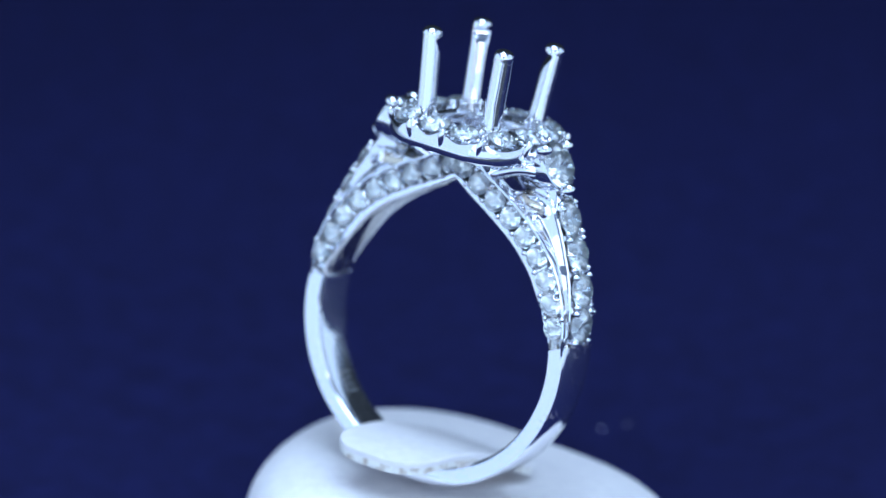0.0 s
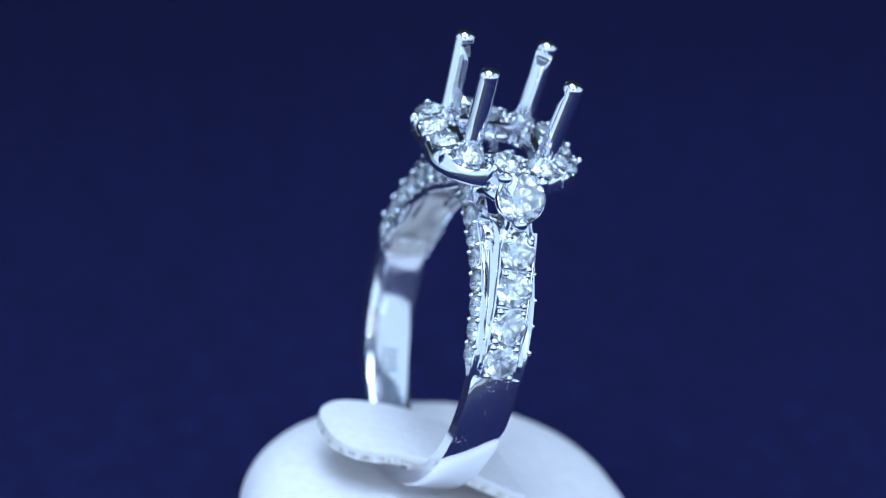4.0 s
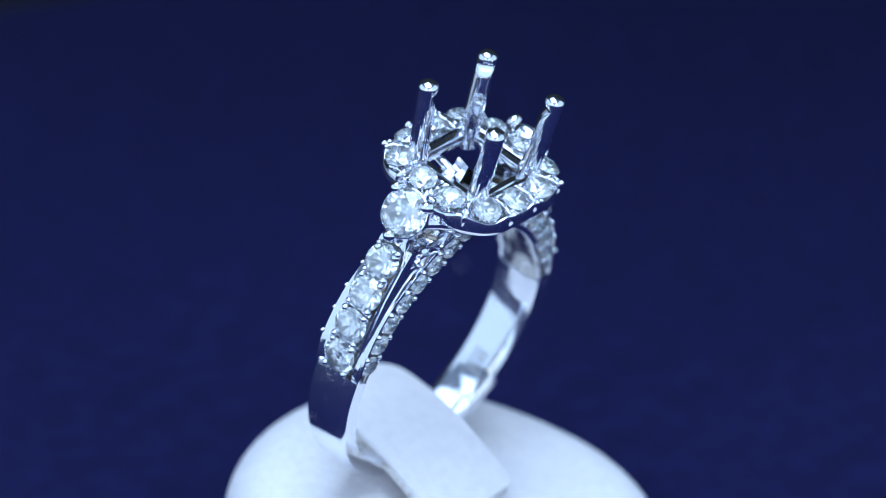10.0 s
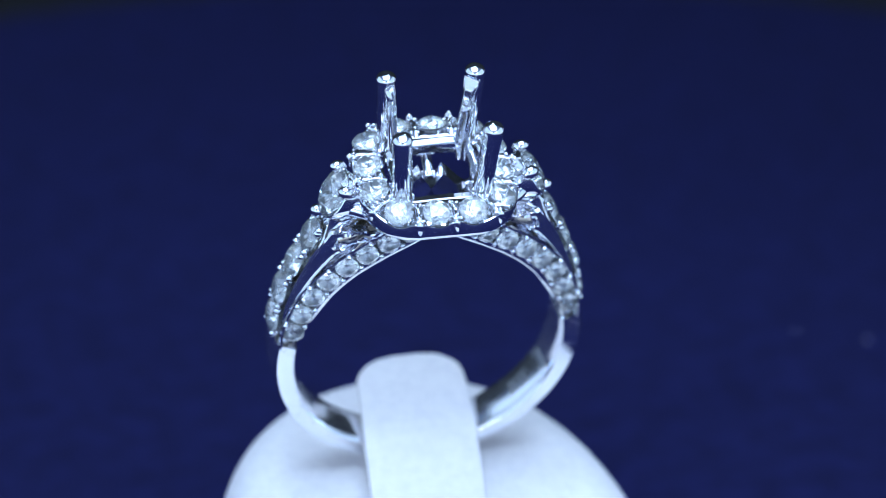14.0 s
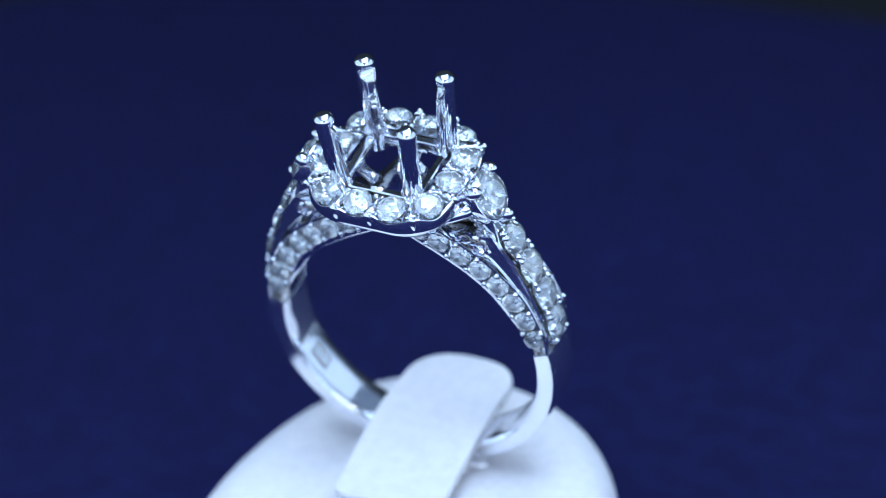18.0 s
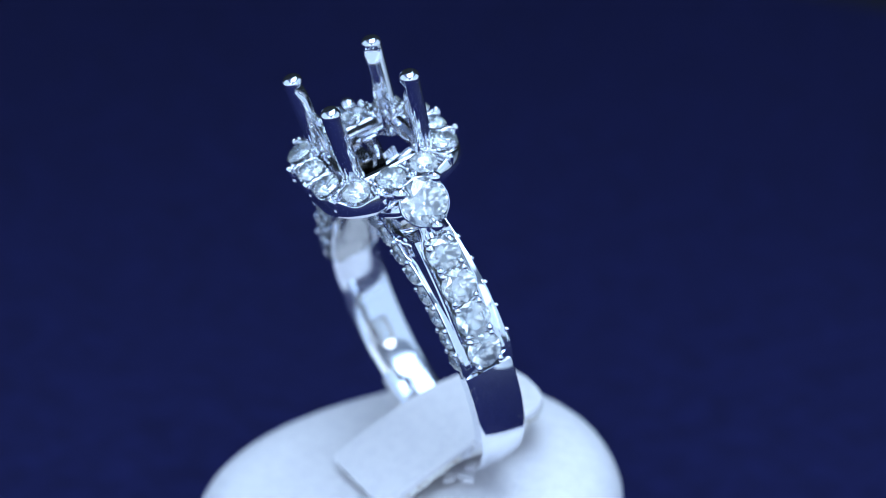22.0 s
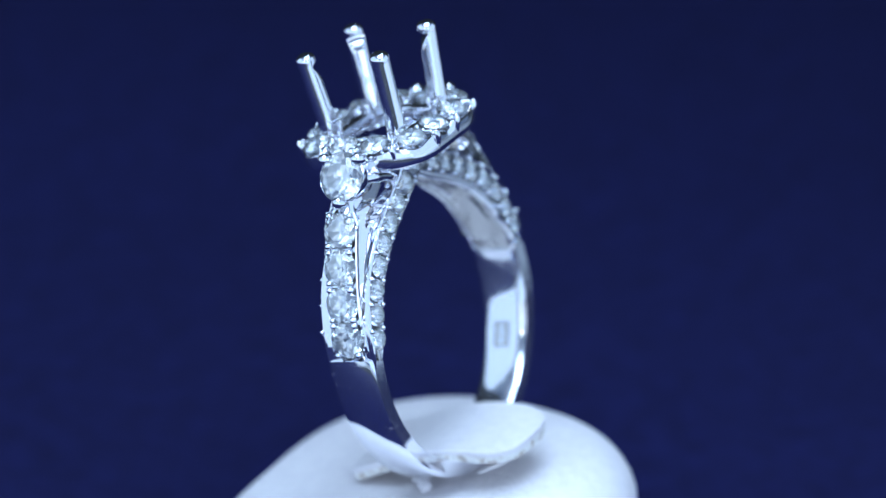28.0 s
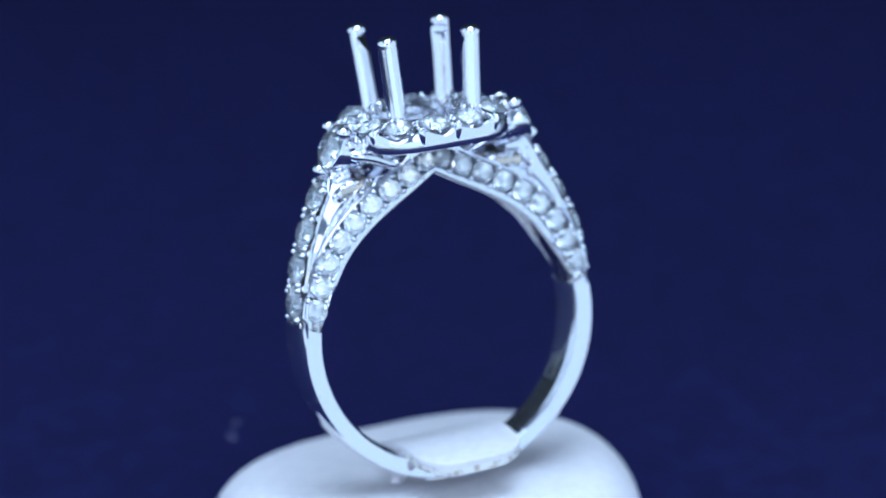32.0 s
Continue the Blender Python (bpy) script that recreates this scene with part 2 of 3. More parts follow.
def build_shank():
    rows, n = [], 137
    angles = [-103.0, -101.0, -99.06] + [-99 + 198 * i / (n - 1) for i in range(n)] + [99.06, 101.0, 103.0]
    for deg in angles:
        a = radians(deg)  # from the lowest point
        k = min(1, abs(a) / radians(98))
        inside = 1 if abs(deg) > 99.01 else 0  # the tenon on which the shoulders sit
        ro, ri = 10.5 + 0.2 * (1 - k), 9.05
        half = 1.45 + 0.29 * k
        half -= 0.7 * inside
        ro -= 0.75 * inside
        ri += 0.4 * inside
        co, ci = -0.25, -0.55
        sec = []
        for b, w in ((-1, 0), (-0.86, 1), (0.86, 1), (1, 0)):
            r = ro - (0.14 if w == 0 else 0) + (0.03 if w else 0)
            sec.append((r * math.sin(a), half * b, co - r * math.cos(a)))
        for b, w in ((1, 0), (0.9, 1), (0.65, 2), (0.3, 3), (-0.3, 3), (-0.65, 2), (-0.9, 1), (-1, 0)):
            r = ri + (0.26, 0.12, 0.04, 0.0)[w]
            sec.append((r * math.sin(a), half * b, ci - r * math.cos(a)))
        rows.append(sec)
    bm = sweep(rows)
    for i, face in enumerate(bm.faces):
        if 4 <= i % 12 <= 10 and i < 12 * (len(rows) - 1):
            face.material_index = 1  # the satin inside
    ob = part("shank", bm, GOLD_BAND, ring, "smooth polished lower band with a satin inside")
    ob.data.materials.append(GOLD_SATIN)
    return ob


shank = build_shank()


def stamp(name, a0, a1, y0, y1, lift, mat, label=""):
    """A thin stamped patch on the inside of the shank, between two angles from its lowest point."""
    rows = []
    for i in range(7):
        a = radians(a0 + (a1 - a0) * i / 6)
        sec = [(9.05 - lift, y0), (9.05 - lift, y1), (9.12, y1), (9.12, y0)]
        rows.append([(r * math.sin(a), y, -0.55 - r * math.cos(a)) for r, y in sec])
    return part(name, sweep(rows), mat, shank, label)


stamp("hallmark", -66, -55, -0.75, 0.45, 0.012, GOLD_MARK, "stamped dull rectangular hallmark")
for a, b, y0, y1 in ((-64.5, -63.2, -0.5, 0.2), (-62, -60.7, -0.5, 0.2), (-59.5, -58.2, -0.5, 0.2), (-57.4, -56.2, -0.5, 0.2)):
    stamp("mark_bar", a, b, y0, y1, 0.03, GOLD_CAST)
for a in (46, 48.7, 51.6, 54.4):
    stamp("mark_bar", a, a + 1.5, -0.6, 0.2, 0.012, GOLD_MARK)
stamp("mark_bar", 45.5, 57, 0.36, 0.5, 0.012, GOLD_MARK)


def channel_seats(side):
    """Where the four stones of a shoulder sit: the ring is a little slimmer on one side."""
    if side > 0:
        return [(10.05, 2.85), (9.6, 5.15), (8.78, 7.42), (7.78, 9.6)]
    return [(10.18, 2.65), (9.82, 5.0), (9.02, 7.32), (8.02, 9.5)]


def channel_path(side, n=46):
    pts = [(10.22, 1.0)] + channel_seats(side) + [(7.05 - (0.3 if side > 0 else 0.1), 11.4)]
    return smooth_path([(side * x, 0, z) for x, z in pts], n)


def outward(tan, side):
    n = Vector((tan.z, 0, -tan.x))
    return n if n.x * side > 0 else -n


def build_channel(side):
    path = channel_path(side)
    rows = []
    for i, (q, t) in enumerate(zip(path, tangents(path))):
        o = outward(t, side)
        d = 0.5 + 0.6 * ease(i / 24) - 0.25 * ease((i - 36) / 8)
        w = 1.24 + 0.01 * math.sin(i * 0.9 + side)
        slim = 1 - 0.4 * ease((i - 37) / 8)
        crown = 0.3 * ease((i - 38) / 5)
        f = -0.4 - 0.75 * ease((i - 1) / 3)
        f += (-0.25 - f) * ease((i - 37) / 3)
        keel = min(-d - 0.2, f - 0.15)
        sec = [(-0.9, keel), (-1.2, -d - 0.15), (-w, -d), (-w, -d + 0.16), (-1.24, -0.1), (-1.16, -0.02), (-1.08, -0.04), (-0.9, f),
               (0.9, f), (1.08, -0.04), (1.16, -0.02), (1.24, -0.1), (w, -d + 0.16), (w, -d), (1.2, -d - 0.15), (0.9, keel)]
        rows.append([q + Vector((0, b * slim, 0)) + o * (h + crown * (1 - (b / 1.7) ** 2)) for b, h in sec])
    ch = part("shoulder_channel", sweep(rows), GOLD, ring, "channel rails along the shoulder")
    seats = channel_seats(side)
    for j, (x, z) in enumerate(seats):
        i = min(range(len(path)), key=lambda k: (path[k] - Vector((side * x, 0, z))).length)
        t = tangents(path)[i]
        o = outward(t, side)
        q = Vector((side * x, 0.1, z)) + o * 0.22
        placed("diamond", STONE, scaled(frame_at(q, o) @ Matrix.Rotation(0.3 * j + side, 4, "Z"), 1.24), ch)
        for e in (-1, 1):
            for b in (-1, 1):
                at = q + t * (1.0 * e) + Vector((0, b * 0.8, 0)) + o * 0.1
                placed("bead", BEAD, scaled(frame_at(at, o), 0.2 + 0.05 * abs(math.sin(7 * j + 3 * e + b))), ch)
        if j < 3:
            up = Vector((side * seats[j + 1][0], 0.1, seats[j + 1][1]))
            mid = (Vector((side * x, 0.1, z)) + up) / 2 + o * 0.02
            part("bridge", arm([mid + Vector((0, -1.0, 0)), mid + o * 0.06, mid + Vector((0, 1.0, 0))], (0.2, 0.1, 0.2), 9, 8), GOLD, ch)
    for b in (-1, 1):
        i = 39
        at = path[i] + Vector((0, 0.1 + 0.72 * b, 0)) + outward(tangents(path)[i], side) * 0.22
        placed("bead", BEAD, scaled(frame_at(at, outward(tangents(path)[i], side)), 0.33), ch)
    lip = []
    foot, t, o = path[0], tangents(path)[0], outward(tangents(path)[0], side)
    for k in range(9):
        b = -0.55 + 1.1 * k / 8
        c = foot + t * (0.3 + 0.35 * (b / 0.9) ** 2) + Vector((0, 0.1 + b, 0)) + o * 0.02
        lip.append([c + t * u + o * v for u, v in ((-0.11, -0.3), (0.11, -0.3), (0.11, 0.12), (-0.11, 0.12))])
    part("end_lip", sweep(lip), GOLD, ch)
    return ch


def arch_path(side, n=60):
    pts = [(9.7, 0.2), (9.64, 1.25), (9.45, 2.6), (8.8, 4.35), (8.05, 5.85), (7.05, 7.05), (5.95, 8.05), (4.75, 8.9), (3.5, 9.65), (2.25, 10.3), (1.1, 10.95), (0.0, 11.6)]
    return smooth_path([(side * x, 0, z) for x, z in pts], n)


def inner_depth(i):
    """How far the inside of the shoulder lies from its middle line, at a step of the path."""
    return 0.58 + 0.12 * ease(i / 4) + 0.52 * ease((i - 4) / 18) - 0.1 * ease((i - 40) / 19)


def build_arch(side, face):
    """One pave band on the front or back of a shoulder, up to the peak under the head."""
    path = arch_path(side)
    tan = tangents(path)
    rows = []
    out = Vector((0, face, 0))
    for i, (q, t) in enumerate(zip(path, tan)):
        o = outward(t, side)
        if abs(q.x) < 0.02:
            o = Vector((side * 0.5, 0, 0.86)).normalized()
        up = (out + o * 0.18).normalized()
        base = q + out * (1.6 + 0.12 * ease(i / 5) + (0.2 * ease(i / 8) if face > 0 else 0))
        a, c = inner_depth(i) + 0.01 - 0.2 * (1 - ease((i - 4) / 8)), 0.62 + 0.36 * ease(i / 20) + 0.7 * ease((i - 50) / 10)
        sec = [(-a + 0.4, -0.95), (-a, -0.2), (-a + 0.06, -0.06), (-min(0.84, a - 0.02), 0.0), (-min(0.74, a - 0.06), -0.02), (-0.45, -0.7),
               (0.45, -0.7), (min(0.7, c - 0.2), 0.0), (c - 0.16, 0.08), (c - 0.04, 0.04), (c, -0.1), (c - 0.05, -0.95)]
        rows.append([base + o * b + up * h for b, h in sec])
    band = part("pave_band", sweep(rows), GOLD, ring, "pave band rising to the peak")
    count = 9
    for j in range(count):
        s = (0.148 + 0.815 * j / (count - 1)) * (len(path) - 1)
        i = int(s)
        q = path[i].lerp(path[min(i + 1, len(path) - 1)], s - i)
        t = tan[i]
        o = outward(t, side)
        up = (out + o * 0.18).normalized()
        at = q + out * (1.96 if face > 0 else 1.76)
        placed("diamond", STONE, scaled(frame_at(at, up, t) @ Matrix.Rotation(0.7 * j, 4, "Z"), 0.78), band)
        for e in (-1, 1):
            b = at + t * 0.68 + o * (0.66 * e) + up * 0.1
            placed("bead", BEAD, scaled(frame_at(b, up), 0.2), band)
    return band


for side in (-1, 1):
    build_channel(side)
    for face in (-1, 1):
        build_arch(side, face)


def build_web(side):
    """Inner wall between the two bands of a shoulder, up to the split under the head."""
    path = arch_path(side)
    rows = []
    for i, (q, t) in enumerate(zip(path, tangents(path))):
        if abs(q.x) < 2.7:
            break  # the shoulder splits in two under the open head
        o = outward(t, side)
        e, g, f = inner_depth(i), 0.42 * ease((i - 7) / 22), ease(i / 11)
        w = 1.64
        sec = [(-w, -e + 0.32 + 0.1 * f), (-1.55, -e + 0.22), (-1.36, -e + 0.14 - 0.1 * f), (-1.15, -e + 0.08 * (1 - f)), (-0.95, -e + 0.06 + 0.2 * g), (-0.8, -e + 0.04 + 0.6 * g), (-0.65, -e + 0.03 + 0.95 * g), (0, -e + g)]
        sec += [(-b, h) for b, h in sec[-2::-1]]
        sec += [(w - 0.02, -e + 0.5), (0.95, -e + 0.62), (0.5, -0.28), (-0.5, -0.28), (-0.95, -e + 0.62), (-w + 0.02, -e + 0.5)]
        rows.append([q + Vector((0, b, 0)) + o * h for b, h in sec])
    return part("shoulder_web", sweep(rows), GOLD_DULL, ring, "dull, darker grey inner wall of the shoulder")


for side in (-1, 1):
    build_web(side)


def build_gusset(side, face):
    """The polished wall between the channel and the pave band, with a leaf-shaped pocket beside the pave."""
    arch, chan = arch_path(side), channel_path(side)
    ta, tc = tangents(arch), tangents(chan)

    def on(path, s):
        k = min(int(s), len(path) - 2)
        return path[k].lerp(path[k + 1], s - k)

    wall, floor = [], []
    for k in range(57):
        u = k / 56
        si, sj = 7 + 40 * u, 2 + 40 * u
        a = on(arch, si) + outward(on(ta, si), side) * 0.75
        b = on(chan, sj) - outward(on(tc, sj), side) * 0.2
        top, bot = [], []
        for v in range(25):
            r = v / 24
            q = a.lerp(b, r)
            leaf = 1 - ((u - 0.55) / 0.42) ** 2 - ((r - 0.3) / (0.24 + 0.06 * u)) ** 2
            upper = 1 - ((u - 0.92) / 0.07) ** 2 - ((r - 0.5) / 0.34) ** 2
            lip = math.exp(-((leaf + 0.12) / 0.3) ** 2) * 0.14 + math.exp(-((upper + 0.15) / 0.3) ** 2) * 0.1
            y = 1.52 + 0.08 * math.sin(math.pi * r) - 0.2 * r ** 2 + lip - 0.62 * ease(leaf * 1.6 - 0.05) * (1 + 0.12 * math.sin(31 * u + 4 * r)) - 0.9 * ease(upper * 2.2 - 0.05)
            top.append(q + Vector((0, face * y, 0)))
            bot.append(q + Vector((0, face * (y - 0.35), 0)))
        wall.append(top + bot[::-1])
        if 0.34 < u < 0.94:
            c, mid, d = a.lerp(b, 0.03), a.lerp(b, 0.3), a.lerp(b, 0.46 + 0.3 * ease((u - 0.78) / 0.1))
            h = 0.93 + 0.07 * math.sin(23 * u)
            floor.append([c + Vector((0, face * h, 0)), mid + Vector((0, face * (h - 0.14), 0)), d + Vector((0, face * h, 0)),
                          d + Vector((0, face * 0.2, 0)), c + Vector((0, face * 0.2, 0))])
    ridge = part("shoulder_wall", sweep(wall), GOLD, ring, "polished wall between channel and pave")
    part("pocket_floor", sweep(floor), GOLD_WARM, ridge, "dull warm metal in the pocket")
    return ridge


for side in (-1, 1):
    for face in (-1, 1):
        build_gusset(side, face)


def build_cup(side):
    """The cup that holds a side stone."""
    nrm = Vector((side * 0.86, 0, 0.51)).normalized()
    m = frame_at((6.52, 0.3, 12.95) if side > 0 else (-6.78, 0.3, 12.85), nrm)
    bm = bmesh.new()
    prof = [(0.95, -2.3), (1.25, -1.7), (1.55, -0.9), (1.74, -0.15), (1.72, 0.0), (1.66, 0.04), (1.58, -0.03), (1.2, -0.8), (0.75, -1.6)]
    k = 28
    rows = [[bm.verts.new(m @ Vector((r * math.cos(2 * math.pi * i / k), r * math.sin(2 * math.pi * i / k), h))) for i in range(k)] for r, h in prof]
    for a, b in zip(rows, rows[1:] + rows[:1]):
        for i in range(k):
            bm.faces.new((a[i], a[(i + 1) % k], b[(i + 1) % k], b[i]))
    cup = part("stone_cup", bm, GOLD, ring, "cup with claws holding a side stone")
    placed("diamond", STONE, scaled(m, 1.66), cup, "large round side diamond")
    for a in ((90, 222, 318) if side < 0 else (270, 42, 138)):
        v = Vector((math.cos(radians(a)), math.sin(radians(a)), 0))
        placed("claw", BALL_CLAW, scaled(frame_at(m @ (v * 1.76 + Vector((0, 0, 0.08))), nrm - (m.to_3x3() @ v) * 0.2), 0.46), cup)
    for b in (-1, 1):
        part("strut", arm([m @ Vector((1.15 * b, 0, -0.95)), (side * 5.1, 0.2 + 1.5 * b, 12.3), (side * 4.1, 1.66 * b, 11.95), (side * 3.2, 1.55 * b, 11.5), (side * 2.5, 1.3 * b, 11.2)],
                          (0.42, 0.44, 0.42, 0.4, 0.45)), GOLD, ring)
    part("strut", arm([(side * 5.6, 0.2, 10.9), (side * 6.3, 0.15, 10.75), (side * 7.0, 0.0, 10.2)], (0.7, 0.75, 0.8)), GOLD, ring)
    return cup


for side in (-1, 1):
    build_cup(side)

# the head turns a little against the shank
HEADM = Matrix.Translation((-0.15, 0.2, 0)) @ Matrix.Rotation(radians(-1.6), 4, "Z")


def rounded_square(half_x, half_y, r, n=192):
    pts = []
    for cx, cy, a0 in ((1, 1, 0), (-1, 1, 90), (-1, -1, 180), (1, -1, 270)):
        for i in range(31):
            a = radians(a0 + 90 * i / 30)
            pts.append(Vector((cx * (half_x - r) + r * math.cos(a), cy * (half_y - r) + r * math.sin(a), 0)))
    run = [0.0]
    loop = pts + pts[:1]
    for a, b in zip(loop, loop[1:]):
        run.append(run[-1] + (b - a).length)
    out, i = [], 0
    for j in range(n):
        s = run[-1] * j / n
        while run[i + 1] < s:
            i += 1
        out.append(loop[i].lerp(loop[i + 1], (s - run[i]) / (run[i + 1] - run[i])))
    return out


def build_halo():
    base = rounded_square(4.16, 4.11, 2.35)
    n = len(base)
    rows, outs = [], []
    for i, q in enumerate(base):
        t = (base[(i + 1) % n] - base[i - 1]).normalized()
        o = Vector((t.y, -t.x, 0))
        outs.append(o)
        beat = math.cos(2 * math.pi * 12 * (i / n - 0.0417))  # one at each claw, minus one at each stone
        bed = 13.32 + 0.6 * max(0.0, beat)
        top = 13.8 + 0.2 * beat + 0.03 * math.sin(i * 0.7)
        sec = [(0.5, 12.5), (0.86, 12.54), (0.99, 12.7), (1.05, 12.95), (1.05, 13.3), (1.03, top - 0.12), (0.99, top - 0.03), (0.92, top), (0.84, top - 0.04), (0.66, bed),
               (-0.58, bed), (-0.66, 13.98), (-0.74, 14.06), (-0.9, 14.0), (-0.98, 12.9), (-0.85, 12.55)]
        rows.append([HEADM @ (q + o * b + Vector((0, 0, h))) for b, h in sec])
    halo = part("halo", sweep(rows, True), GOLD, ring, "cushion-shaped halo rim")
    rnd = random.Random(11)
    jit = lambda w: rnd.uniform(-w, w)
    for j in range(12):
        s = (n * (j + 0.5) / 12 + n * 0.0417) % n
        i = int(s) % n
        q, o = base[i], outs[i]
        m = HEADM @ frame_at(q + o * 0.17 + Vector((0, 0, 14.26 + jit(0.04))), (o.x * 0.3 + jit(0.05), o.y * 0.3 + jit(0.05), 1), o)
        placed("diamond", STONE, scaled(m @ Matrix.Rotation(0.5 * j, 4, "Z"), 0.97 + jit(0.03)), halo)
        k = int(s + n / 24) % n
        q, o = base[k], outs[k]
        t = Vector((-o.y, o.x, 0))
        ridge = [HEADM @ (q + o * b + t * jit(0.06) + Vector((0, 0, h))) for b, h in ((0.98, 13.75), (0.7, 14.05), (0.1, 14.1), (-0.5, 14.12), (-0.8, 13.95))]
        part("ridge", arm(ridge, (0.2, 0.22, 0.17, 0.2, 0.22), 12, 10), GOLD, halo)
        placed("drop_claw", DROP, scaled(HEADM @ frame_at(q + o * (1.1 + jit(0.03)) + t * jit(0.08) + Vector((0, 0, 13.7 + jit(0.06))), (o.x * 0.12 + t.x * jit(0.15), o.y * 0.12 + t.y * jit(0.15), 1)), 0.28 + jit(0.04)), halo)
        for e in (-1, 1):
            placed("bead", BEAD, scaled(HEADM @ frame_at(q + o * (0.82 + jit(0.06)) + t * (0.2 * e + jit(0.05)) + Vector((0, 0, 14.13 + jit(0.05))), (0, 0, 1)), 0.15 + jit(0.03)), halo)
            placed("bead", BEAD, scaled(HEADM @ frame_at(q + o * (-0.58 + jit(0.06)) + t * (0.24 * e + jit(0.06)) + Vector((0, 0, 14.27 + jit(0.05))), (0, 0, 1)), 0.17 + jit(0.04)), halo)
        placed("bead", BEAD, scaled(HEADM @ frame_at(q + o * jit(0.15) + t * jit(0.06) + Vector((0, 0, 14.2)), (0, 0, 1)), 0.17 + jit(0.03)), halo)
    return halo


build_halo()


def build_prong(sx, sy, reach, height):
    """A tall open prong with a seat cut into its inner side under the rounded tip."""
    foot, tip = HEADM @ Vector((sx * 2.55, sy * 2.55, 12.9)), HEADM @ Vector((sx * 2.98 + reach[0], sy * 2.98 + reach[1], height))
    m = frame_at(foot, tip - foot, (-sx, -sy, 0))
    top = (tip - foot).length
    rad, sides = 0.67, 32
    hs = [(0, 1.06, 9), (0.9, 1.04, 9), (1.3, 1.04, 0.66), (1.7, 1.0, 0.62), (3.4, 0.99, 0.6), (top - 1.95, 0.98, 0.6), (top - 1.6, 0.98, 0.5), (top - 1.25, 0.98, 0.34),
          (top - 0.98, 0.98, 0.2), (top - 0.90, 0.98, 0.2), (top - 0.84, 0.98, 0.3), (top - 0.72, 0.98, 0.56), (top - 0.66, 0.98, 0.64), (top - 0.5, 1.0, 9)]
    for i in range(1, 10):
        a = math.pi / 2 * i / 10
        hs.append((top - 0.46 + 0.46 * math.sin(a), math.cos(a) ** 0.8, 9))
    rows = []
    for h, r, cut in hs:
        sec = []
        for i in range(sides):
            a = 2 * math.pi * i / sides
            sec.append(m @ Vector((min(rad * r * math.cos(a), cut), rad * r * math.sin(a), h)))
        rows.append(sec)
    prong = part("prong", sweep(rows), GOLD, ring, "tall round prong with notched tip")
    rnd = random.Random(sx + 3 * sy)
    for i in range(7):
        a = 2 * math.pi * i / 7 + rnd.uniform(-0.2, 0.2)
        at = m @ Vector((0.66 * math.cos(a), 0.66 * math.sin(a), 1.38 + rnd.uniform(-0.12, 0.22)))
        placed("solder_bead", CLAW, scaled(frame_at(at, tip - foot + Vector((rnd.uniform(-1, 1), rnd.uniform(-1, 1), 0))), rnd.uniform(0.12, 0.2)), prong)
    return prong


for sx, sy, reach, height in ((1, 1, (-0.02, -0.05), 20.22), (1, -1, (0.0, -0.02), 20.28), (-1, 1, (0.0, 0.0), 20.1), (-1, -1, (-0.08, -0.05), 20.0)):
    build_prong(sx, sy, reach, height)


def build_rails():
    """The square seat of bevelled plates between the prongs, and the struts that carry it."""
    for k in range(4):
        m = HEADM @ Matrix.Rotation(math.pi / 2 * k, 4, "Z")
        sec = [(2.4, 13.2), (2.38, 13.96), (2.45, 14.08), (2.86, 14.13), (2.95, 14.04), (2.95, 13.2), (2.7, 13.1)]
        rows = [[m @ Vector((x, y + 0.04 * (1 - (x / 2.6) ** 2), z + 0.05 * math.sin(1.3 * x + k))) for y, z in sec] for x in (-2.45, -2, -1, 0, 1, 2, 2.45)]
        part("seat_rail", sweep(rows), GOLD, ring, "bevelled plate of the empty seat")
    for sy in (-1, 1):
        part("gallery_strut", bar(HEADM @ Vector((0.1, sy * 3.3, 12.75)), (0.0, sy * 1.5, 12.2), 0.34, 0.4), GOLD, ring)


build_rails()


# ---- display stand ----
stand = new("ring_stand")
tagged(stand, "white leatherette ring display stand with slanted rounded top", "ring stand")


def cushion_rim(a):
    """How far the rounded-triangle outline stands out towards the angle a."""
    return 1 + 0.012 * math.cos(2 * a) + 0.004 * math.cos(3 * a) - 0.053 * math.sin(3 * a) - 0.025 * math.cos(4 * a)


CUSHION = Matrix.Translation((-0.17, -4.91, -11.32)) @ frame_at((0, 0, 0), (-0.013, 0.051, 1), (1, 0, 0))


def build_cushion():
    bm = bmesh.new()
    big, edge = 14.81, 4.41
    prof = [(0.01, 0), (2, 0), (4, -0.02), (6, -0.05), (8, -0.08), (9.4, -0.1)]
    for i in range(1, 15):
        a = math.pi / 2 * i / 14
        prof.append((big - edge + edge * math.sin(a), -0.12 - edge * (1 - math.cos(a))))
    k = 96
    rows = []
    for r, h in prof:
        row = []
        for i in range(k):
            a = 2 * math.pi * i / k
            rr = r * (1 + (cushion_rim(a) - 1) * min(1, r / 9))
            row.append(bm.verts.new(CUSHION @ Vector((rr * math.cos(a), rr * math.sin(a), h))))
        rows.append(row)
    # the sides go straight down to a level foot
    tilt = Matrix.Rotation(radians(15.5), 4, "X")
    down = tilt.inverted() @ Vector((0, 0, -1))
    rim = [v.co.copy() for v in rows[-1]]
    for u in (0.25, 0.6, 0.97, 1.0):
        rows.append([bm.verts.new(q * (1 if u < 1 else 0.985) + down * ((LIFT - DECK - 5.55 - 0.4 + (tilt @ q).z) * u)) for q in rim])
    for a, b in zip(rows, rows[1:]):
        for i in range(k):
            bm.faces.new((a[i], a[(i + 1) % k], b[(i + 1) % k], b[i]))
    bm.faces.new(rows[0])
    bm.faces.new(rows[-1])
    return part("cushion", bm, LEATHER, stand, "rounded triangular padded top")


build_cushion()

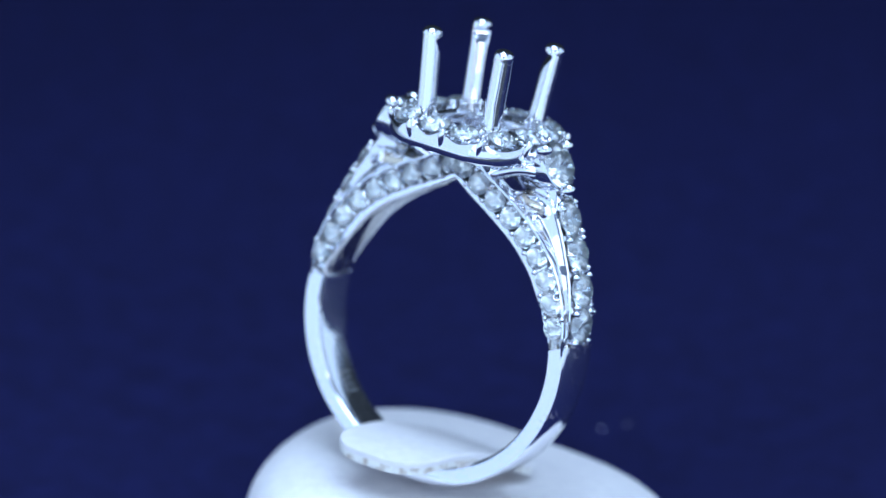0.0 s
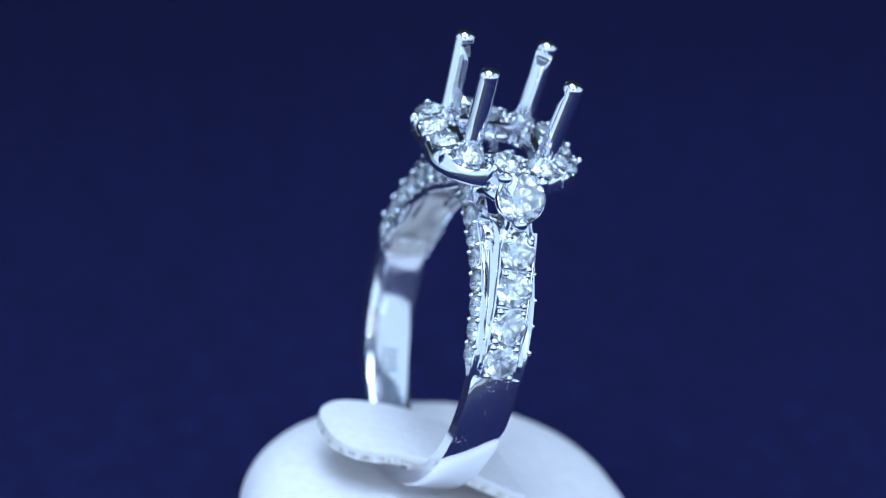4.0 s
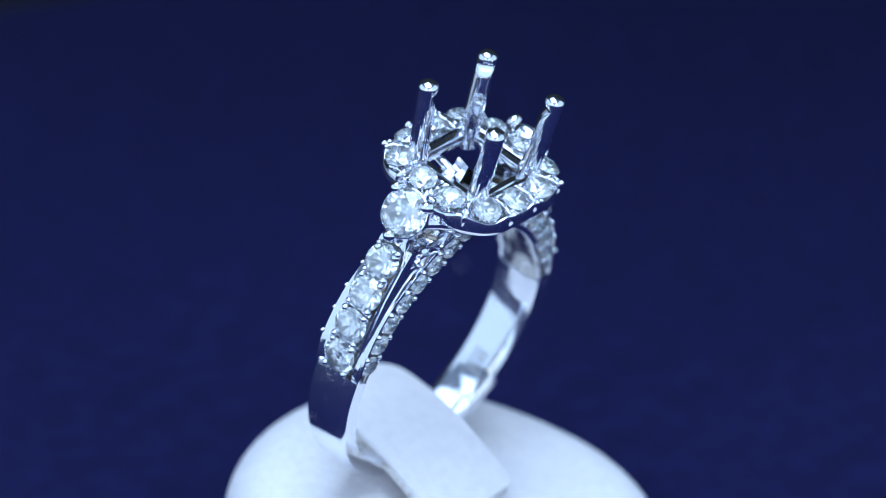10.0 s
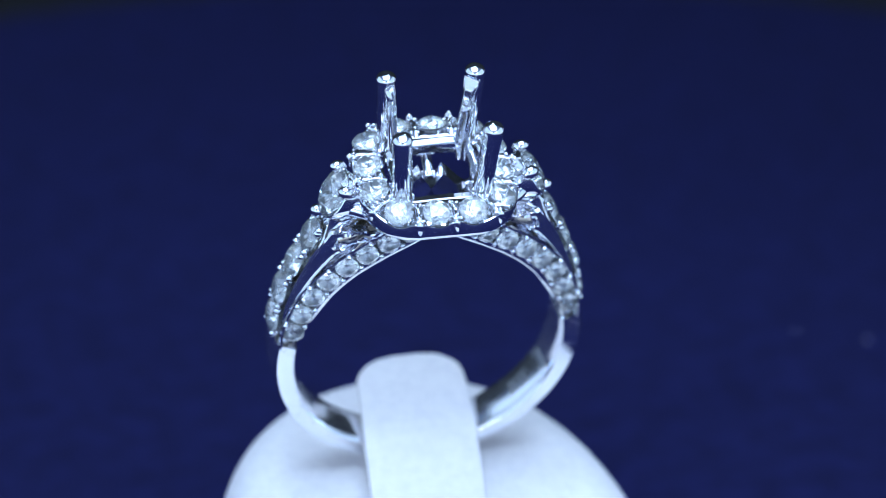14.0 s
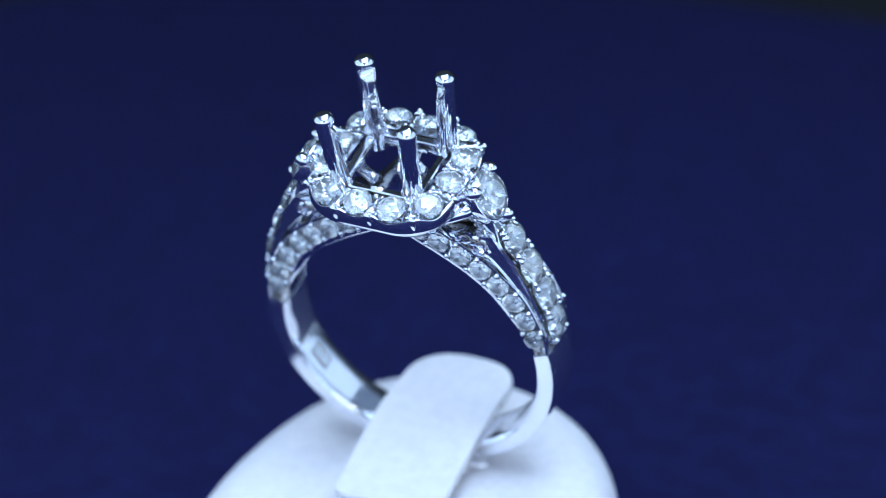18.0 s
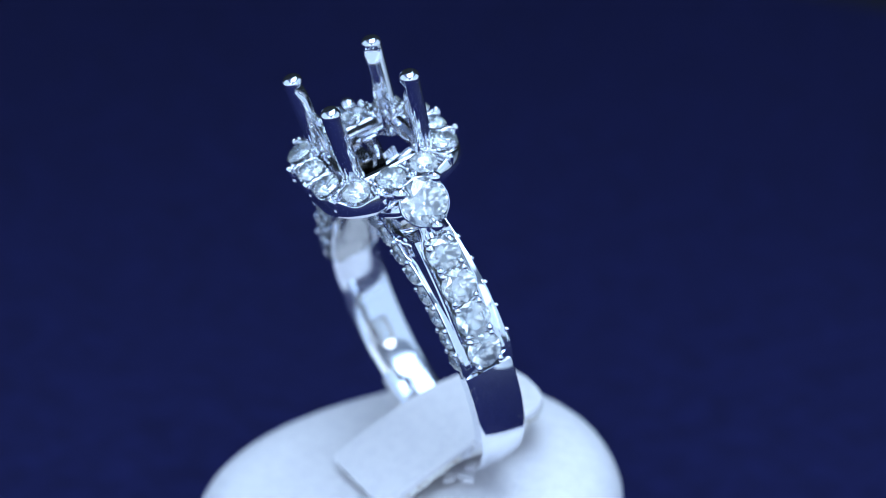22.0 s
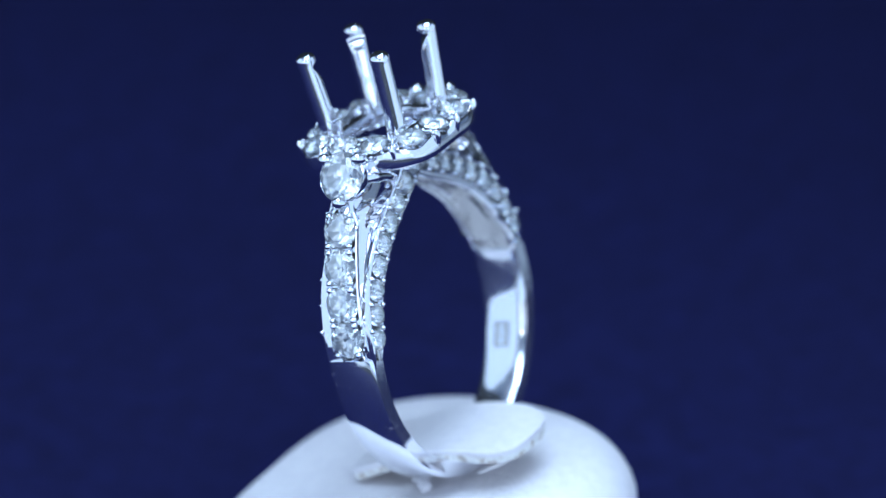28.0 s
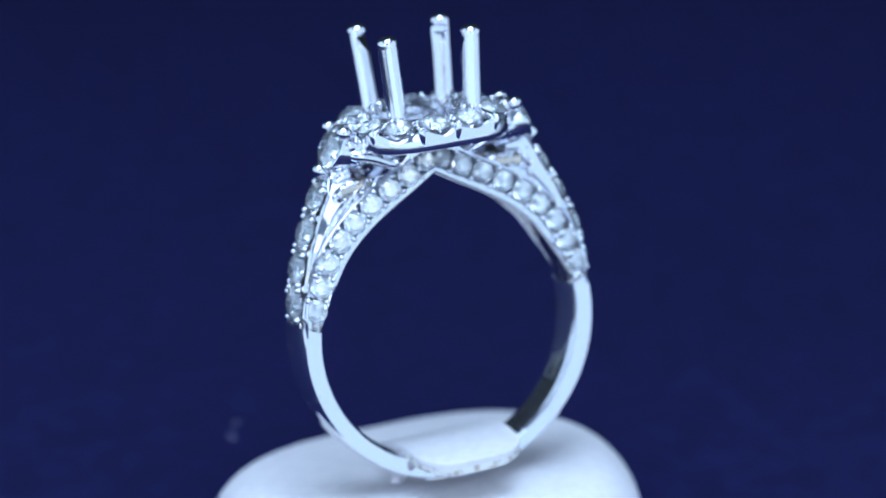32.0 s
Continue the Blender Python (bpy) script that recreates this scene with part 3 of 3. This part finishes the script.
STRAP = [(0, -7.5, -10.45), (0, -6.6, -10.25), (0, -5, -9.8), (0, -3, -9.25), (0, 0, -8.66), (0, 3, -8.62), (0, 6.05, -9.0)]


def strap_layer(lo, hi, shrink, rough, seed):
    """One layer of the tongue, between two heights over its middle line."""
    rnd = random.Random(seed)
    line = smooth_path(STRAP, 80)
    tan = tangents(line)
    total, rows = len(line) - 1, []
    length = sum((b - a).length for a, b in zip(line, line[1:]))
    for i, (q, t) in enumerate(zip(line, tan)):
        up = Vector((0, -t.z, t.y))
        front, back = i / total * length, (1 - i / total) * length
        w = 3.95 - 0.15 * ease((q.y + 2) / 6)
        if front < 0.7:
            w -= 0.7 - math.sqrt(max(0, 0.7 ** 2 - (0.7 - front) ** 2))
        if back < 2.8:
            w -= 2.8 - math.sqrt(max(0, 2.8 ** 2 - (2.8 - back) ** 2))
        w = max(w - shrink, 0.25)
        wl, wr = w + rnd.uniform(-rough, rough), w + rnd.uniform(-rough, rough)
        mid = (lo + hi) / 2
        sec = [(-wl + 0.05, lo), (-wl, mid), (-wl + 0.08, hi - 0.02), (-wl + 0.25, hi), (wr - 0.25, hi), (wr - 0.08, hi - 0.02), (wr, mid), (wr - 0.05, lo)]
        rows.append([q + Vector((b - 0.25 + 0.09 * (q.y + 4), 0, 0)) + up * h for b, h in sec])
    return sweep(rows)


def build_strap():
    """The tongue that passes through the ring and clamps it."""
    part("strap", strap_layer(0.08, 0.48, 0.0, 0.0, 1), LEATHER, stand, "white leatherette tongue through the ring")
    part("strap_board", strap_layer(-0.4, 0.1, 0.06, 0.07, 2), BOARD, stand, "torn board core showing at the edge")


build_strap()


def build_flake(at, turn_to, pts, thick):
    """A torn shred of lining paper."""
    bm = bmesh.new()
    m = Matrix.Translation(at) @ Euler([radians(a) for a in turn_to]).to_matrix().to_4x4()
    lo = [bm.verts.new(m @ Vector((x, y, 0.08 * math.sin(3 * x)))) for x, y in pts]
    hi = [bm.verts.new(m @ Vector((x, y, thick + 0.08 * math.sin(3 * x)))) for x, y in pts]
    bm.faces.new(lo)
    bm.faces.new(hi)
    for i in range(len(pts)):
        j = (i + 1) % len(pts)
        bm.faces.new((lo[i], lo[j], hi[j], hi[i]))
    part("torn_shred", bm, LEATHER, stand, smooth=False)


part("torn_shred", sweep([[m @ Vector((w * x, h * y, z)) for x, y in ((-1, -1), (1, -0.6), (0.8, 1), (-0.7, 0.8))]
                          for m in [frame_at((1.9, 4.9, -9.55), (1.5, -2.1, -0.62), (1, 0.8, 0))]
                          for z, w, h in ((0, 0.55, 0.1), (0.9, 0.5, 0.12), (1.8, 0.36, 0.1), (2.6, 0.1, 0.05))]), LEATHER, stand)
build_flake((3.2, -1.9, -10.9), (-12, 8, 20), [(0, 0), (0.8, -0.2), (1.3, 0.2), (1.0, 0.7), (0.3, 0.6)], 0.4)
build_flake((3.0, -2.8, -11.0), (10, -6, 70), [(0, 0), (0.7, -0.2), (0.9, 0.3), (0.4, 0.6)], 0.3)


# ---- turning ----
def turn(t):
    """Degrees by which the turntable stands at t seconds."""
    return -(9.434 * (t - 15.5) + 0.50 * ((t - 15.5) / 16) ** 2)


REST = Matrix.Translation(Vector((-0.77, -0.51, LIFT - 5.55)) * MM) @ pose(0, 0, 0, 0, 0, -0.5) @ pose(0, 0, 0, 15.5)


def motions():
    times = [float(i) for i in range(33)]
    for thing in (ring, stand):
        walk(thing, [(t, pose(0, 0, 0, 0, 0, turn(t)) @ REST) for t in times])
    walk(turntable, [(t, pose(0, 0, 0, 0, 0, turn(t))) for t in times])


motions()
